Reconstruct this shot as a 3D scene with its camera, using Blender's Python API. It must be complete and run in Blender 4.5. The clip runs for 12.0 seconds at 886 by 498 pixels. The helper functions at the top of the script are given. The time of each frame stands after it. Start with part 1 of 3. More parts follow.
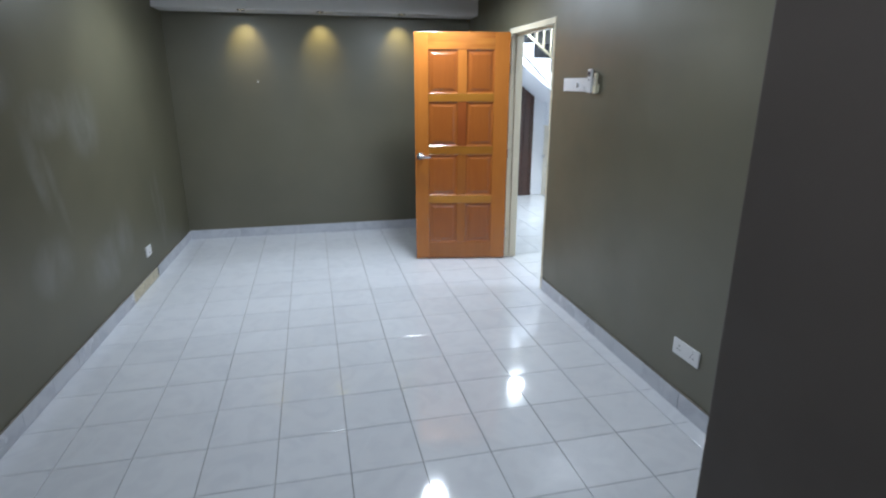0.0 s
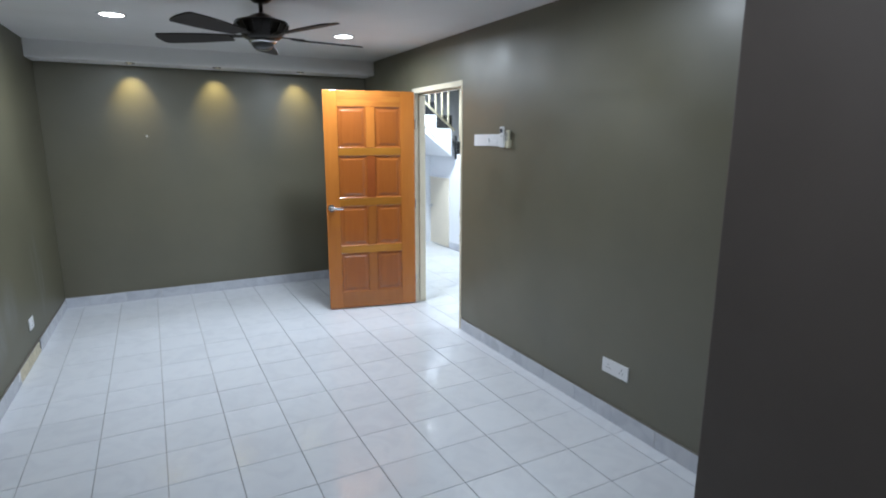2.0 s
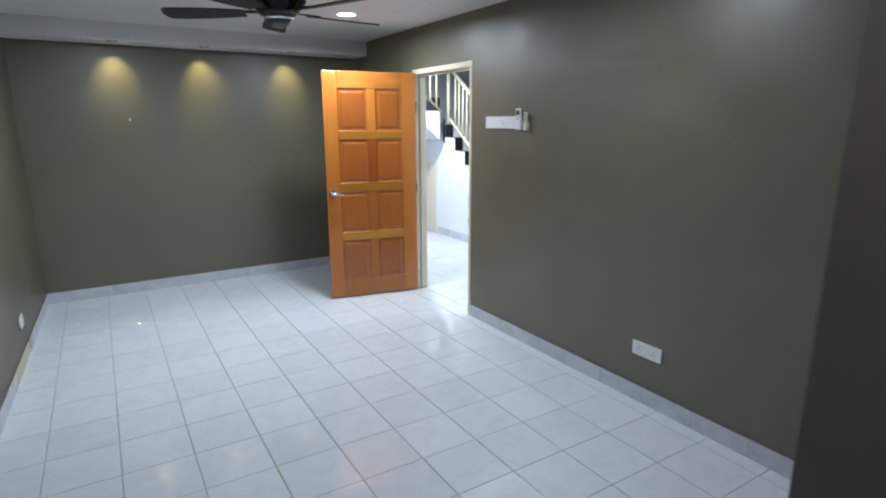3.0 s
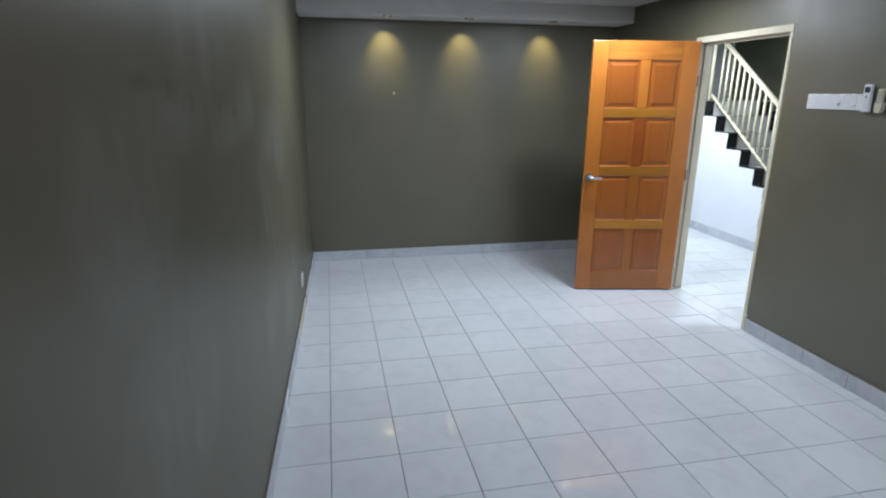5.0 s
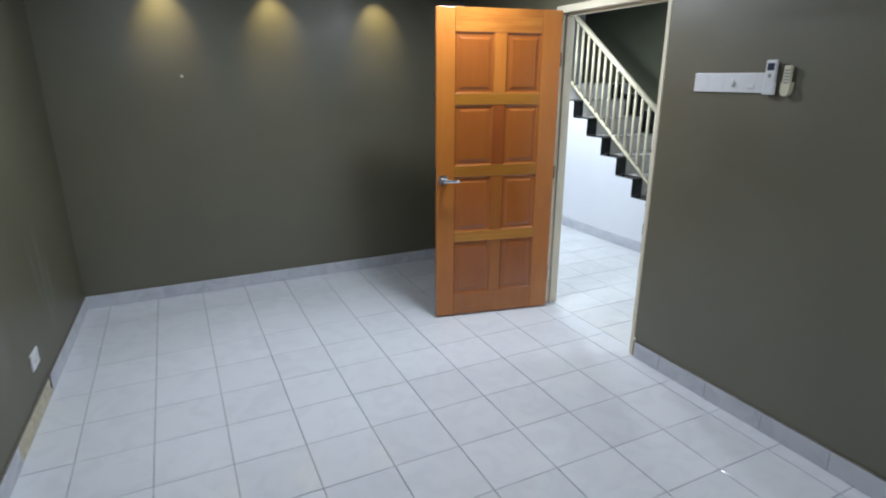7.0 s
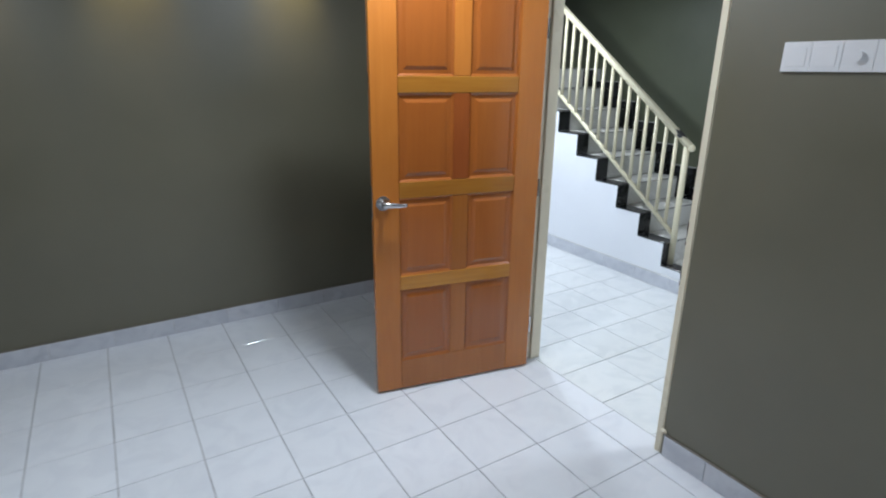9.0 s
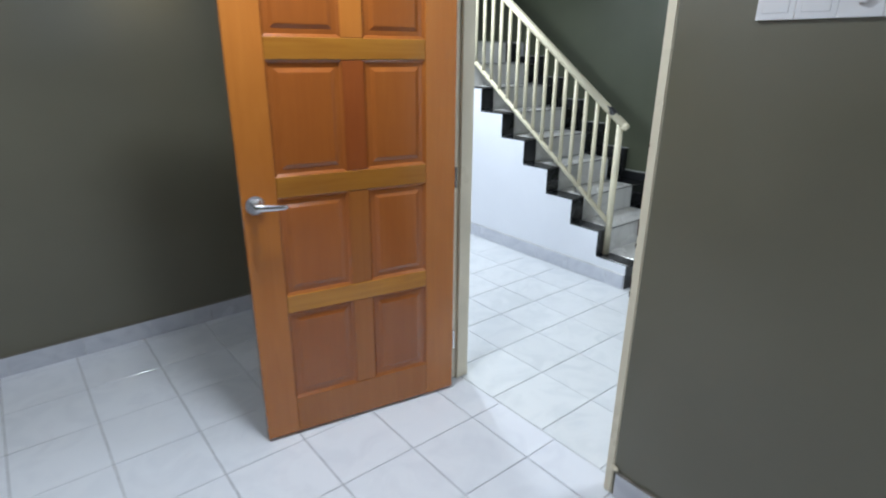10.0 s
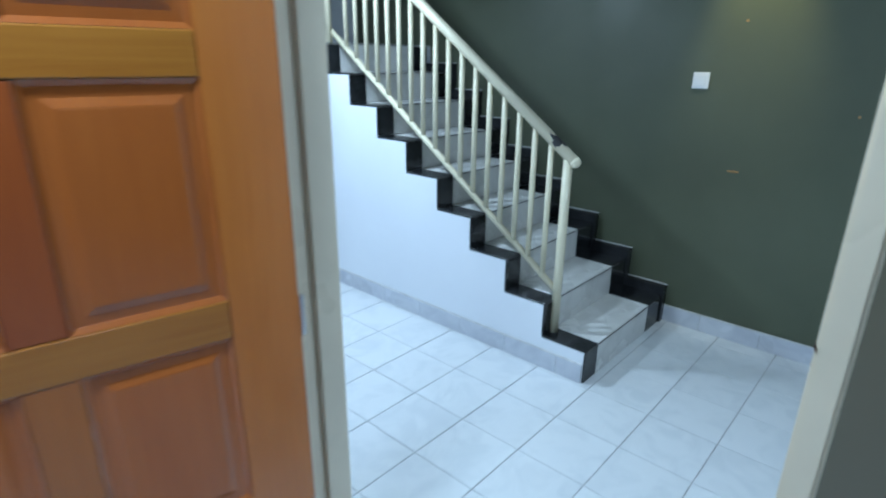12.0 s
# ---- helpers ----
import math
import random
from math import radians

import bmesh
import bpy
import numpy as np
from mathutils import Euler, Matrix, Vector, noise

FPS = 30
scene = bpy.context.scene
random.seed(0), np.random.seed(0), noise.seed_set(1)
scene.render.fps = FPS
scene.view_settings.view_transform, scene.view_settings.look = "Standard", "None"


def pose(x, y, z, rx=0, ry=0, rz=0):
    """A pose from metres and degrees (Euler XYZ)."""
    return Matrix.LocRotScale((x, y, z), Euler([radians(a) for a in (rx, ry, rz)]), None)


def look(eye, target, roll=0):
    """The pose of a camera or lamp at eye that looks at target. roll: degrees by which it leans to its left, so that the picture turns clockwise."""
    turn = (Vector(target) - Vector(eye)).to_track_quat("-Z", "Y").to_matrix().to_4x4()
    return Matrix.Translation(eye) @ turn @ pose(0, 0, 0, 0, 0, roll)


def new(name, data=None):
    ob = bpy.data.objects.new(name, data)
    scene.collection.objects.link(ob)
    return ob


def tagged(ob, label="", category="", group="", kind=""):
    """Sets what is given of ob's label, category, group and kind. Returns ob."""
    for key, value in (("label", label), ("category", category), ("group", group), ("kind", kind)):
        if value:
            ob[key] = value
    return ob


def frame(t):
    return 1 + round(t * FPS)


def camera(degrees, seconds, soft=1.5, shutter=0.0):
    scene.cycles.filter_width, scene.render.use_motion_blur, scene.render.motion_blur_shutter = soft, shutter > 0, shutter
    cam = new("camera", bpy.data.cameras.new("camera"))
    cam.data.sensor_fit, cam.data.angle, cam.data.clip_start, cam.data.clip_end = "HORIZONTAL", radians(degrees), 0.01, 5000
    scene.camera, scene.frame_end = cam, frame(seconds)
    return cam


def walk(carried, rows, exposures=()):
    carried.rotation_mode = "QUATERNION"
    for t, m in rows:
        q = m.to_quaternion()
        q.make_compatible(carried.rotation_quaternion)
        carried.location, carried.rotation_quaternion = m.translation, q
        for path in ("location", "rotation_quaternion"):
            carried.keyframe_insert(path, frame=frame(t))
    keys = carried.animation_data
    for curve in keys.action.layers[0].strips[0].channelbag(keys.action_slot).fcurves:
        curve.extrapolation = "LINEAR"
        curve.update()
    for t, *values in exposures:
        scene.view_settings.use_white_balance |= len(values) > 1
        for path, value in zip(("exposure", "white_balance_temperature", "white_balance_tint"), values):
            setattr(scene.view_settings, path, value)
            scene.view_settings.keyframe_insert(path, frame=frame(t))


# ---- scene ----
cam = camera(77.74, 12.0, soft=2.0, shutter=0.5)
PATH = [
    (0, (0.245, 0.100, 1.651), (0.684, 1.968, 1.077), 0.07),
    (0.5, (0.189, 0.207, 1.627), (0.764, 2.066, 1.165), 0.24),
    (1, (0.150, 0.182, 1.654), (0.899, 1.990, 1.239), -0.11),
    (1.5, (-0.074, 0.124, 1.689), (0.790, 1.887, 1.306), -0.02),
    (2, (-0.263, 0.090, 1.669), (0.650, 1.825, 1.272), 0.10),
    (2.5, (-0.389, 0.189, 1.670), (0.612, 1.860, 1.218), -0.23),
    (2.7, (-0.457, 0.255, 1.659), (0.570, 1.909, 1.203), -0.09),
    (4.3, (-0.981, 0.746, 1.685), (-0.305, 2.570, 1.220), 0.36),
    (4.5, (-1.010, 0.775, 1.685), (-0.485, 2.642, 1.197), 0.36),
    (5, (-0.917, 0.882, 1.684), (-0.530, 2.767, 1.138), 0.45),
    (5.5, (-0.811, 1.134, 1.669), (-0.381, 2.995, 1.076), 0.35),
    (6, (-0.799, 1.413, 1.687), (-0.224, 3.227, 1.070), 0.48),
    (6.5, (-0.590, 1.636, 1.671), (0.185, 3.376, 1.059), 0.33),
    (7, (-0.396, 1.857, 1.663), (0.440, 3.575, 1.073), 0.14),
    (7.5, (-0.310, 2.126, 1.636), (0.599, 3.810, 1.057), 0.18),
    (9.5, (0.342, 3.117, 1.570), (1.421, 4.667, 0.911), 0.59),
    (10, (0.544, 3.285, 1.530), (1.732, 4.746, 0.855), 0.47),
    (10.5, (0.786, 3.518, 1.544), (1.996, 4.965, 0.878), 0.49),
    (11, (0.948, 3.774, 1.528), (2.169, 5.220, 0.882), 0.69),
    (11.5, (1.153, 3.988, 1.516), (2.490, 5.325, 0.862), 0.79),
    (12, (1.452, 4.123, 1.535), (2.859, 5.385, 0.879), 0.64),
]
EXPOSURES = [(0.0, 0.08, 6450, 10), (1.0, 0.12, 6450, 10), (1.5, 0.22, 6450, 10), (2.5, 0.2, 6450, 10), (4.5, 0.0, 6500, 10), (5.5, -0.05, 6500, 11), (7.5, -0.19, 6650, 11), (9.5, -0.17, 6600, 11), (11.0, -0.18, 6550, 11), (11.5, -0.29, 6100, 8), (12.0, -0.38, 5380, 1)]
walk(cam, [(t, look(eye, target, roll)) for t, eye, target, roll in PATH], EXPOSURES)

# ---- light, world, exposure ----
world = bpy.data.worlds.new("world")
scene.world = world
world.use_nodes = True
world.node_tree.nodes["Background"].inputs[0].default_value = (0.5, 0.6, 0.8, 1)
world.node_tree.nodes["Background"].inputs[1].default_value = 0.02


def lamp(name, kind, at, target, power, colour, size=0.15, cone=60, blend=0.6):
    data = bpy.data.lights.new(name, kind)
    data.energy, data.color = power, colour
    if kind == "AREA":
        data.shape, data.size, data.spread = "DISK", size, radians(175)
    if kind == "SPOT":
        data.spot_size, data.spot_blend, data.shadow_soft_size = radians(cone), blend, size
    ob = new(name, data)
    ob.matrix_world = look(at, target)
    return ob


COOL, WARM = (0.78, 0.89, 1.0), (1.0, 0.81, 0.33)
ROOM_POWER, HALL_POWER, SPOT_POWER = 35.0, 51.0, 14.0


CEILING = 2.50
# The last one, over the entry, is unseen fill added to brighten the taupe return.
ROOM_AND_FILL_LIGHTS = [(-0.41, 4.72, 0.66), (1.262, 4.78, 0.88), (1.27, 2.3, 0.26), (0.30, 0.80, 0.26)]
# The second is a guessed, unseen fill that brightens stair risers and green wall.
HALL_AND_FILL_LIGHTS = [(2.85, 6.70, 0.98), (3.0, 3.9, 0.42)]
SPOTS = [(-0.352, 6.21), (0.405, 6.21), (1.235, 6.21)]
HALL_CEILING = 2.52
for x, y, share in ROOM_AND_FILL_LIGHTS:
    z = CEILING - 0.03
    lamp("downlight_and_fill_lamp", "AREA", (x, y, z), (x, y + 0.001, 0), ROOM_POWER * share, COOL, 0.19)
for x, y, share in HALL_AND_FILL_LIGHTS:
    lamp("hall_downlight_and_fill_lamp", "AREA", (x, y, HALL_CEILING - 0.03), (x, y + 0.001, 0), HALL_POWER * share, COOL, 0.19)
for x, y in SPOTS:
    lamp("spot_lamp", "SPOT", (x, y, 2.337), (x, y + 0.20, 2.095), SPOT_POWER, WARM, 0.012, 67, 1.0)
lamp("hall_spot_lamp", "SPOT", (4.36, 4.93, HALL_CEILING - 0.03), (4.69, 4.93, 1.75), SPOT_POWER * 4.6, WARM, 0.012, 46, 1.0)


# ---- materials ----
def nodes_of(name, rough=0.5, metal=0.0, spec=0.5):
    m = bpy.data.materials.new(name)
    m.use_nodes = True
    nt = m.node_tree
    b = nt.nodes["Principled BSDF"]
    b.inputs["Roughness"].default_value = rough
    b.inputs["Metallic"].default_value = metal
    b.inputs["Specular IOR Level"].default_value = spec
    return m, nt, b


def noise_node(nt, scale, detail=3.0, rough=0.55, stretch=(1, 1, 1), space="Object", distortion=0.0):
    tc = nt.nodes.new("ShaderNodeTexCoord")
    mp = nt.nodes.new("ShaderNodeMapping")
    mp.inputs["Scale"].default_value = stretch
    n = nt.nodes.new("ShaderNodeTexNoise")
    n.inputs["Scale"].default_value, n.inputs["Detail"].default_value = scale, detail
    n.inputs["Roughness"].default_value, n.inputs["Distortion"].default_value = rough, distortion
    nt.links.new(tc.outputs[space], mp.inputs[0])
    nt.links.new(mp.outputs[0], n.inputs["Vector"])
    return n


def ramp(nt, src, stops):
    r = nt.nodes.new("ShaderNodeValToRGB")
    e = r.color_ramp.elements
    while len(e) < len(stops):
        e.new(0.5)
    for k, (p, c) in enumerate(stops):
        e[k].position = p
        e[k].color = (*c, 1) if len(c) == 3 else c
    nt.links.new(src, r.inputs[0])
    return r


def mix(nt, fac, a, b, kind="MIX"):
    m = nt.nodes.new("ShaderNodeMix")
    m.data_type, m.blend_type = "RGBA", kind
    for sock, v in ((m.inputs[0], fac), (m.inputs[6], a), (m.inputs[7], b)):
        if hasattr(v, "links"):
            nt.links.new(v, sock)
        else:
            sock.default_value = v if isinstance(v, (int, float)) else (*v, 1)
    return m.outputs[2]


def math_node(nt, op, a, b=0.0):
    m = nt.nodes.new("ShaderNodeMath")
    m.operation = op
    for sock, v in ((m.inputs[0], a), (m.inputs[1], b)):
        if hasattr(v, "links"):
            nt.links.new(v, sock)
        else:
            sock.default_value = v
    return m.outputs[0]


def bump(nt, b, src, strength, distance=0.002):
    n = nt.nodes.new("ShaderNodeBump")
    n.inputs["Strength"].default_value, n.inputs["Distance"].default_value = strength, distance
    nt.links.new(src, n.inputs["Height"])
    nt.links.new(n.outputs[0], b.inputs["Normal"])


def paint(name, colour, rough=0.5, vary=0.12, scale=1.4, relief=0.25, spec=0.5):
    """Rolled wall paint: cloudy patches, fine roller stipple."""
    m, nt, b = nodes_of(name, rough, 0, spec)
    big = noise_node(nt, scale, 4)
    lo = tuple(c * (1 - vary) for c in colour)
    hi = tuple(c * (1 + vary) for c in colour)
    r = ramp(nt, big.outputs[0], [(0.3, lo), (0.7, hi)])
    nt.links.new(r.outputs[0], b.inputs["Base Color"])
    rr = ramp(nt, noise_node(nt, 3.0, 3).outputs[0], [(0.3, (rough * 0.85,) * 3), (0.7, (min(1, rough * 1.15),) * 3)])
    nt.links.new(rr.outputs[0], b.inputs["Roughness"])
    fine = noise_node(nt, 180, 2)
    bump(nt, b, fine.outputs[0], relief, 0.001)
    return m


def plain(name, colour, rough=0.4, metal=0.0, vary=0.06, scale=12):
    m, nt, b = nodes_of(name, rough, metal)
    n = noise_node(nt, scale, 3)
    r = ramp(nt, n.outputs[0], [(0.3, tuple(c * (1 - vary) for c in colour)), (0.7, tuple(min(1, c * (1 + vary)) for c in colour))])
    nt.links.new(r.outputs[0], b.inputs["Base Color"])
    return m


def glow(name, colour, strength):
    m, nt, b = nodes_of(name)
    b.inputs["Base Color"].default_value = (*colour, 1)
    b.inputs["Emission Color"].default_value = (*colour, 1)
    b.inputs["Emission Strength"].default_value = strength
    return m


def wood(name, dark, light, rough=0.25, knots=True, along="Z"):
    """Varnished timber with grain along one axis, tone varying from board to board."""
    m, nt, b = nodes_of(name, rough)
    st = {"Z": (1, 1, 0.06), "X": (0.06, 1, 1)}[along]
    grain = noise_node(nt, 38, 5, 0.6, st, distortion=0.6)
    wide = noise_node(nt, 5, 3, 0.5, tuple(0.35 if s < 1 else 1 for s in st), distortion=1.2)
    g = math_node(nt, "ADD", math_node(nt, "MULTIPLY", grain.outputs[0], 0.55), math_node(nt, "MULTIPLY", wide.outputs[0], 0.45))
    r = ramp(nt, g, [(0.25, dark), (0.72, light)])
    info = nt.nodes.new("ShaderNodeObjectInfo")
    tone = ramp(nt, info.outputs["Random"], [(0.0, (0.82, 0.78, 0.74)), (1.0, (1.12, 1.1, 1.05))])
    c = mix(nt, 1.0, r.outputs[0], tone.outputs[0], "MULTIPLY")
    if knots:
        k = noise_node(nt, 7.5, 1, 0.4, tuple(0.55 if s < 1 else 1 for s in st))
        kr = ramp(nt, k.outputs[0], [(0.20, (0.55, 0.45, 0.4)), (0.27, (1, 1, 1))])
        c = mix(nt, 1.0, c, kr.outputs[0], "MULTIPLY")
    nt.links.new(c, b.inputs["Base Color"])
    b.inputs["Coat Weight"].default_value, b.inputs["Coat Roughness"].default_value = 0.45, 0.16
    bump(nt, b, grain.outputs[0], 0.08, 0.001)
    return m


def ceramic(name, base, vein, rough=0.12, vary=0.05):
    """Glazed tile: faint marbled cloud, tone varying from tile to tile."""
    m, nt, b = nodes_of(name, rough)
    info = nt.nodes.new("ShaderNodeObjectInfo")
    tc = nt.nodes.new("ShaderNodeTexCoord")
    off = nt.nodes.new("ShaderNodeVectorMath")
    off.operation = "SCALE"
    comb = nt.nodes.new("ShaderNodeCombineXYZ")
    for k in range(3):
        nt.links.new(info.outputs["Random"], comb.inputs[k])
    nt.links.new(comb.outputs[0], off.inputs[0])
    off.inputs["Scale"].default_value = 37.0
    add = nt.nodes.new("ShaderNodeVectorMath")
    nt.links.new(tc.outputs["Object"], add.inputs[0])
    nt.links.new(off.outputs[0], add.inputs[1])
    n = nt.nodes.new("ShaderNodeTexNoise")
    n.inputs["Scale"].default_value, n.inputs["Detail"].default_value, n.inputs["Distortion"].default_value = 5.5, 5, 1.4
    nt.links.new(add.outputs[0], n.inputs["Vector"])
    r = ramp(nt, n.outputs[0], [(0.36, vein), (0.56, base)])
    tone = ramp(nt, info.outputs["Random"], [(0, (1 - vary,) * 3), (1, (1, 1, 1))])
    nt.links.new(mix(nt, 1.0, r.outputs[0], tone.outputs[0], "MULTIPLY"), b.inputs["Base Color"])
    rr = ramp(nt, noise_node(nt, 2.2, 4, 0.6).outputs[0], [(0.35, (rough * 0.7,) * 3), (0.7, (rough * 1.9,) * 3)])
    nt.links.new(rr.outputs[0], b.inputs["Roughness"])
    wavy = noise_node(nt, 6, 2)
    bump(nt, b, wavy.outputs[0], 0.03, 0.002)
    return m


OLIVE = (0.126, 0.116, 0.076)
olive = paint("olive_wall_paint", OLIVE, 0.43, 0.1, spec=1.0)
green = paint("dark_green_wall_paint", (0.078, 0.088, 0.052), 0.5, 0.1, spec=0.6)
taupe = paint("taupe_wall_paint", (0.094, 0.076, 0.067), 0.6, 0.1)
white_wall = paint("white_wall_paint", (0.78, 0.80, 0.84), 0.55, 0.03)
ceiling_paint = paint("white_ceiling_paint", (0.76, 0.75, 0.74), 0.8, 0.04)
cream = paint("cream_gloss_paint", (0.72, 0.655, 0.51), 0.3, 0.06, 5, 0.1)
rail_cream = paint("cream_rail_enamel", (0.71, 0.65, 0.47), 0.35, 0.06, 6, 0.1)
hatch_cream = paint("cream_hatch_paint", (0.72, 0.66, 0.54), 0.45, 0.04, 3, 0.1)
white_tile = ceramic("white_floor_tile", (0.745, 0.765, 0.81), (0.70, 0.72, 0.77), 0.06)
hall_tile = ceramic("hall_floor_tile", (0.735, 0.755, 0.765), (0.675, 0.70, 0.715), 0.07)
skirt_tile = ceramic("grey_white_skirting_tile", (0.60, 0.62, 0.67), (0.52, 0.54, 0.60), 0.18)
black_tile = ceramic("black_stair_tile", (0.018, 0.019, 0.021), (0.032, 0.033, 0.036), 0.14)
beige_tile = ceramic("pale_stair_tile", (0.76, 0.75, 0.72), (0.68, 0.67, 0.64), 0.2)
grout = plain("grey_grout", (0.36, 0.36, 0.375), 0.9, 0, 0.25, 25)
dark_joint = plain("dark_joint_filler", (0.07, 0.068, 0.065), 0.7, 0, 0.25, 25)
hall_grout = plain("pale_grey_grout", (0.53, 0.53, 0.54), 0.9, 0, 0.25, 25)
pale_grout = plain("pale_grout", (0.54, 0.54, 0.53), 0.8, 0, 0.2, 25)
dirty_joint = plain("grimy_filler", (0.19, 0.17, 0.15), 0.85, 0, 0.35, 18)
mortar = plain("cream_mortar", (0.58, 0.53, 0.40), 0.9, 0, 0.18, 30)
stile_wood = wood("orange_varnished_wood", (0.345, 0.108, 0.017), (0.43, 0.15, 0.027))
panel_wood = wood("red_orange_varnished_wood", (0.30, 0.083, 0.016), (0.37, 0.113, 0.022), 0.2)
rail_wood = wood("amber_varnished_wood", (0.30, 0.105, 0.014), (0.48, 0.215, 0.032), 0.22, True, "X")
top_wood = wood("red_brown_streaked_wood", (0.21, 0.052, 0.010), (0.44, 0.17, 0.032), 0.2, True, "X")
red_wood = wood("dark_red_varnished_wood", (0.24, 0.055, 0.012), (0.34, 0.09, 0.02))
dark_wood = wood("dark_brown_stained_wood", (0.03, 0.012, 0.008), (0.075, 0.03, 0.02), 0.4, False)
chrome = plain("satin_chrome", (0.72, 0.72, 0.73), 0.22, 1.0, 0.04)
white_plastic = plain("white_plastic", (0.78, 0.78, 0.80), 0.35, 0, 0.02)
old_plastic = plain("yellowed_plastic", (0.68, 0.64, 0.48), 0.4, 0, 0.04)
grey_plastic = plain("grey_plastic", (0.30, 0.31, 0.33), 0.4)
lcd = plain("dark_lcd", (0.05, 0.06, 0.09), 0.15)
black_rubber = plain("black_rubber", (0.015, 0.015, 0.016), 0.6)
fan_metal = plain("dark_bronze", (0.022, 0.018, 0.016), 0.3, 0.6)
fan_glass = plain("smoked_glass", (0.10, 0.10, 0.10), 0.1)
blade_wood = plain("dark_fan_blade", (0.028, 0.022, 0.018), 0.7, 0, 0.15, 8)
lit_white = glow("lit_diffuser", (0.95, 0.97, 1.0), 14.0)
lit_warm = glow("lit_spot_bulb", (1.0, 0.86, 0.58), 2.5)
rust = plain("rusty_nail", (0.35, 0.20, 0.08), 0.7)


def blotch(nt, y, z, sy, sz, lean=0.0):
    """A soft patch on a wall along y: 1 in its middle, 0 past its rim."""
    tc = nt.nodes.new("ShaderNodeTexCoord")
    sep = nt.nodes.new("ShaderNodeSeparateXYZ")
    nt.links.new(tc.outputs["Object"], sep.inputs[0])
    dz = math_node(nt, "SUBTRACT", sep.outputs[2], z)
    dy = math_node(nt, "SUBTRACT", math_node(nt, "SUBTRACT", sep.outputs[1], y), math_node(nt, "MULTIPLY", dz, lean))
    a = math_node(nt, "POWER", math_node(nt, "DIVIDE", math_node(nt, "ABSOLUTE", dy), sy), 2.0)
    c = math_node(nt, "POWER", math_node(nt, "DIVIDE", math_node(nt, "ABSOLUTE", dz), sz), 2.0)
    r = math_node(nt, "SUBTRACT", 1.0, math_node(nt, "ADD", a, c))
    return math_node(nt, "MAXIMUM", r, 0.0)


def scuffed(name):
    """Olive paint with pale rubbed streaks and old damp patches."""
    m, nt, b = nodes_of(name, 0.42, 0, 0.45)
    big = noise_node(nt, 1.4, 4)
    base = ramp(nt, big.outputs[0], [(0.3, tuple(c * 0.88 for c in OLIVE)), (0.7, tuple(c * 1.1 for c in OLIVE))])
    total = None
    for args in ((5.53, 0.58, 0.07, 0.42, -0.05), (5.40, 0.62, 0.035, 0.25, -0.2), (5.64, 0.50, 0.04, 0.22, 0.0), (3.50, 1.22, 0.09, 0.32, -0.25), (3.68, 1.05, 0.05, 0.3, -0.3),
                 (3.20, 1.63, 0.30, 0.14, 0.3), (3.72, 1.48, 0.32, 0.16, 0.0), (4.2, 1.42, 0.3, 0.28, 0.0), (2.4, 1.62, 0.40, 0.10, 0.4), (2.8, 1.57, 0.3, 0.10, 0.0), (2.6, 1.8, 0.4, 0.16, 0.0),
                 (3.5, 0.65, 0.28, 0.2, 0.0), (4.2, 0.45, 0.4, 0.22, 0.0), (4.55, 0.55, 0.25, 0.25, 0.0), (1.97, 1.5, 0.3, 0.28, 0.0), (2.1, 1.0, 0.4, 0.3, 0.0)):
        k = blotch(nt, *args)
        total = k if total is None else math_node(nt, "MAXIMUM", total, k)
    ragged = noise_node(nt, 5.0, 5, 0.65, (1, 1, 0.45), distortion=0.6)
    rag = ramp(nt, ragged.outputs[0], [(0.30, (0, 0, 0)), (0.75, (1, 1, 1))])
    f = math_node(nt, "MULTIPLY", math_node(nt, "MULTIPLY", total, rag.outputs[0]), 0.42)
    worn = mix(nt, f, base.outputs[0], (0.33, 0.335, 0.34))
    peel = None
    for args in ((2.08, 1.70, 0.09, 0.025, 0.0), (2.25, 1.685, 0.08, 0.035, -0.5), (2.40, 1.655, 0.07, 0.035, 0.0), (2.80, 1.64, 0.08, 0.03, 0.4), (2.97, 1.61, 0.06, 0.028, 0.0)):
        k = blotch(nt, *args)
        peel = k if peel is None else math_node(nt, "MAXIMUM", peel, k)
    crumbs = ramp(nt, noise_node(nt, 11.0, 4, 0.6).outputs[0], [(0.40, (0, 0, 0)), (0.50, (1, 1, 1))])
    pf = math_node(nt, "MULTIPLY", math_node(nt, "MULTIPLY", peel, crumbs.outputs[0]), 0.55)
    nt.links.new(mix(nt, pf, worn, tuple(c * 0.45 for c in OLIVE)), b.inputs["Base Color"])
    bump(nt, b, noise_node(nt, 150, 2).outputs[0], 0.3, 0.001)
    return m


olive_scuffed = scuffed("scuffed_olive_wall_paint")


# ---- builders ----
def mesh_of(bm, name, material, smooth=False):
    bmesh.ops.recalc_face_normals(bm, faces=bm.faces[:])
    me = bpy.data.meshes.new(name)
    bm.to_mesh(me)
    bm.free()
    me.materials.append(material)
    if smooth:
        for p in me.polygons:
            p.use_smooth = True
    return me


def part(name, bm, material, parent=None, label="", smooth=False, at=None):
    ob = new(name, mesh_of(bm, name, material, smooth))
    if parent:
        ob.parent = parent
    if at is not None:
        ob.matrix_basis = at
    return tagged(ob, label) if label else ob


def thing(name, label, category, at=None, group="", kind=""):
    ob = new(name)
    ob.empty_display_size = 0.1
    if at is not None:
        ob.matrix_basis = at
    return tagged(ob, label, category, group, kind)


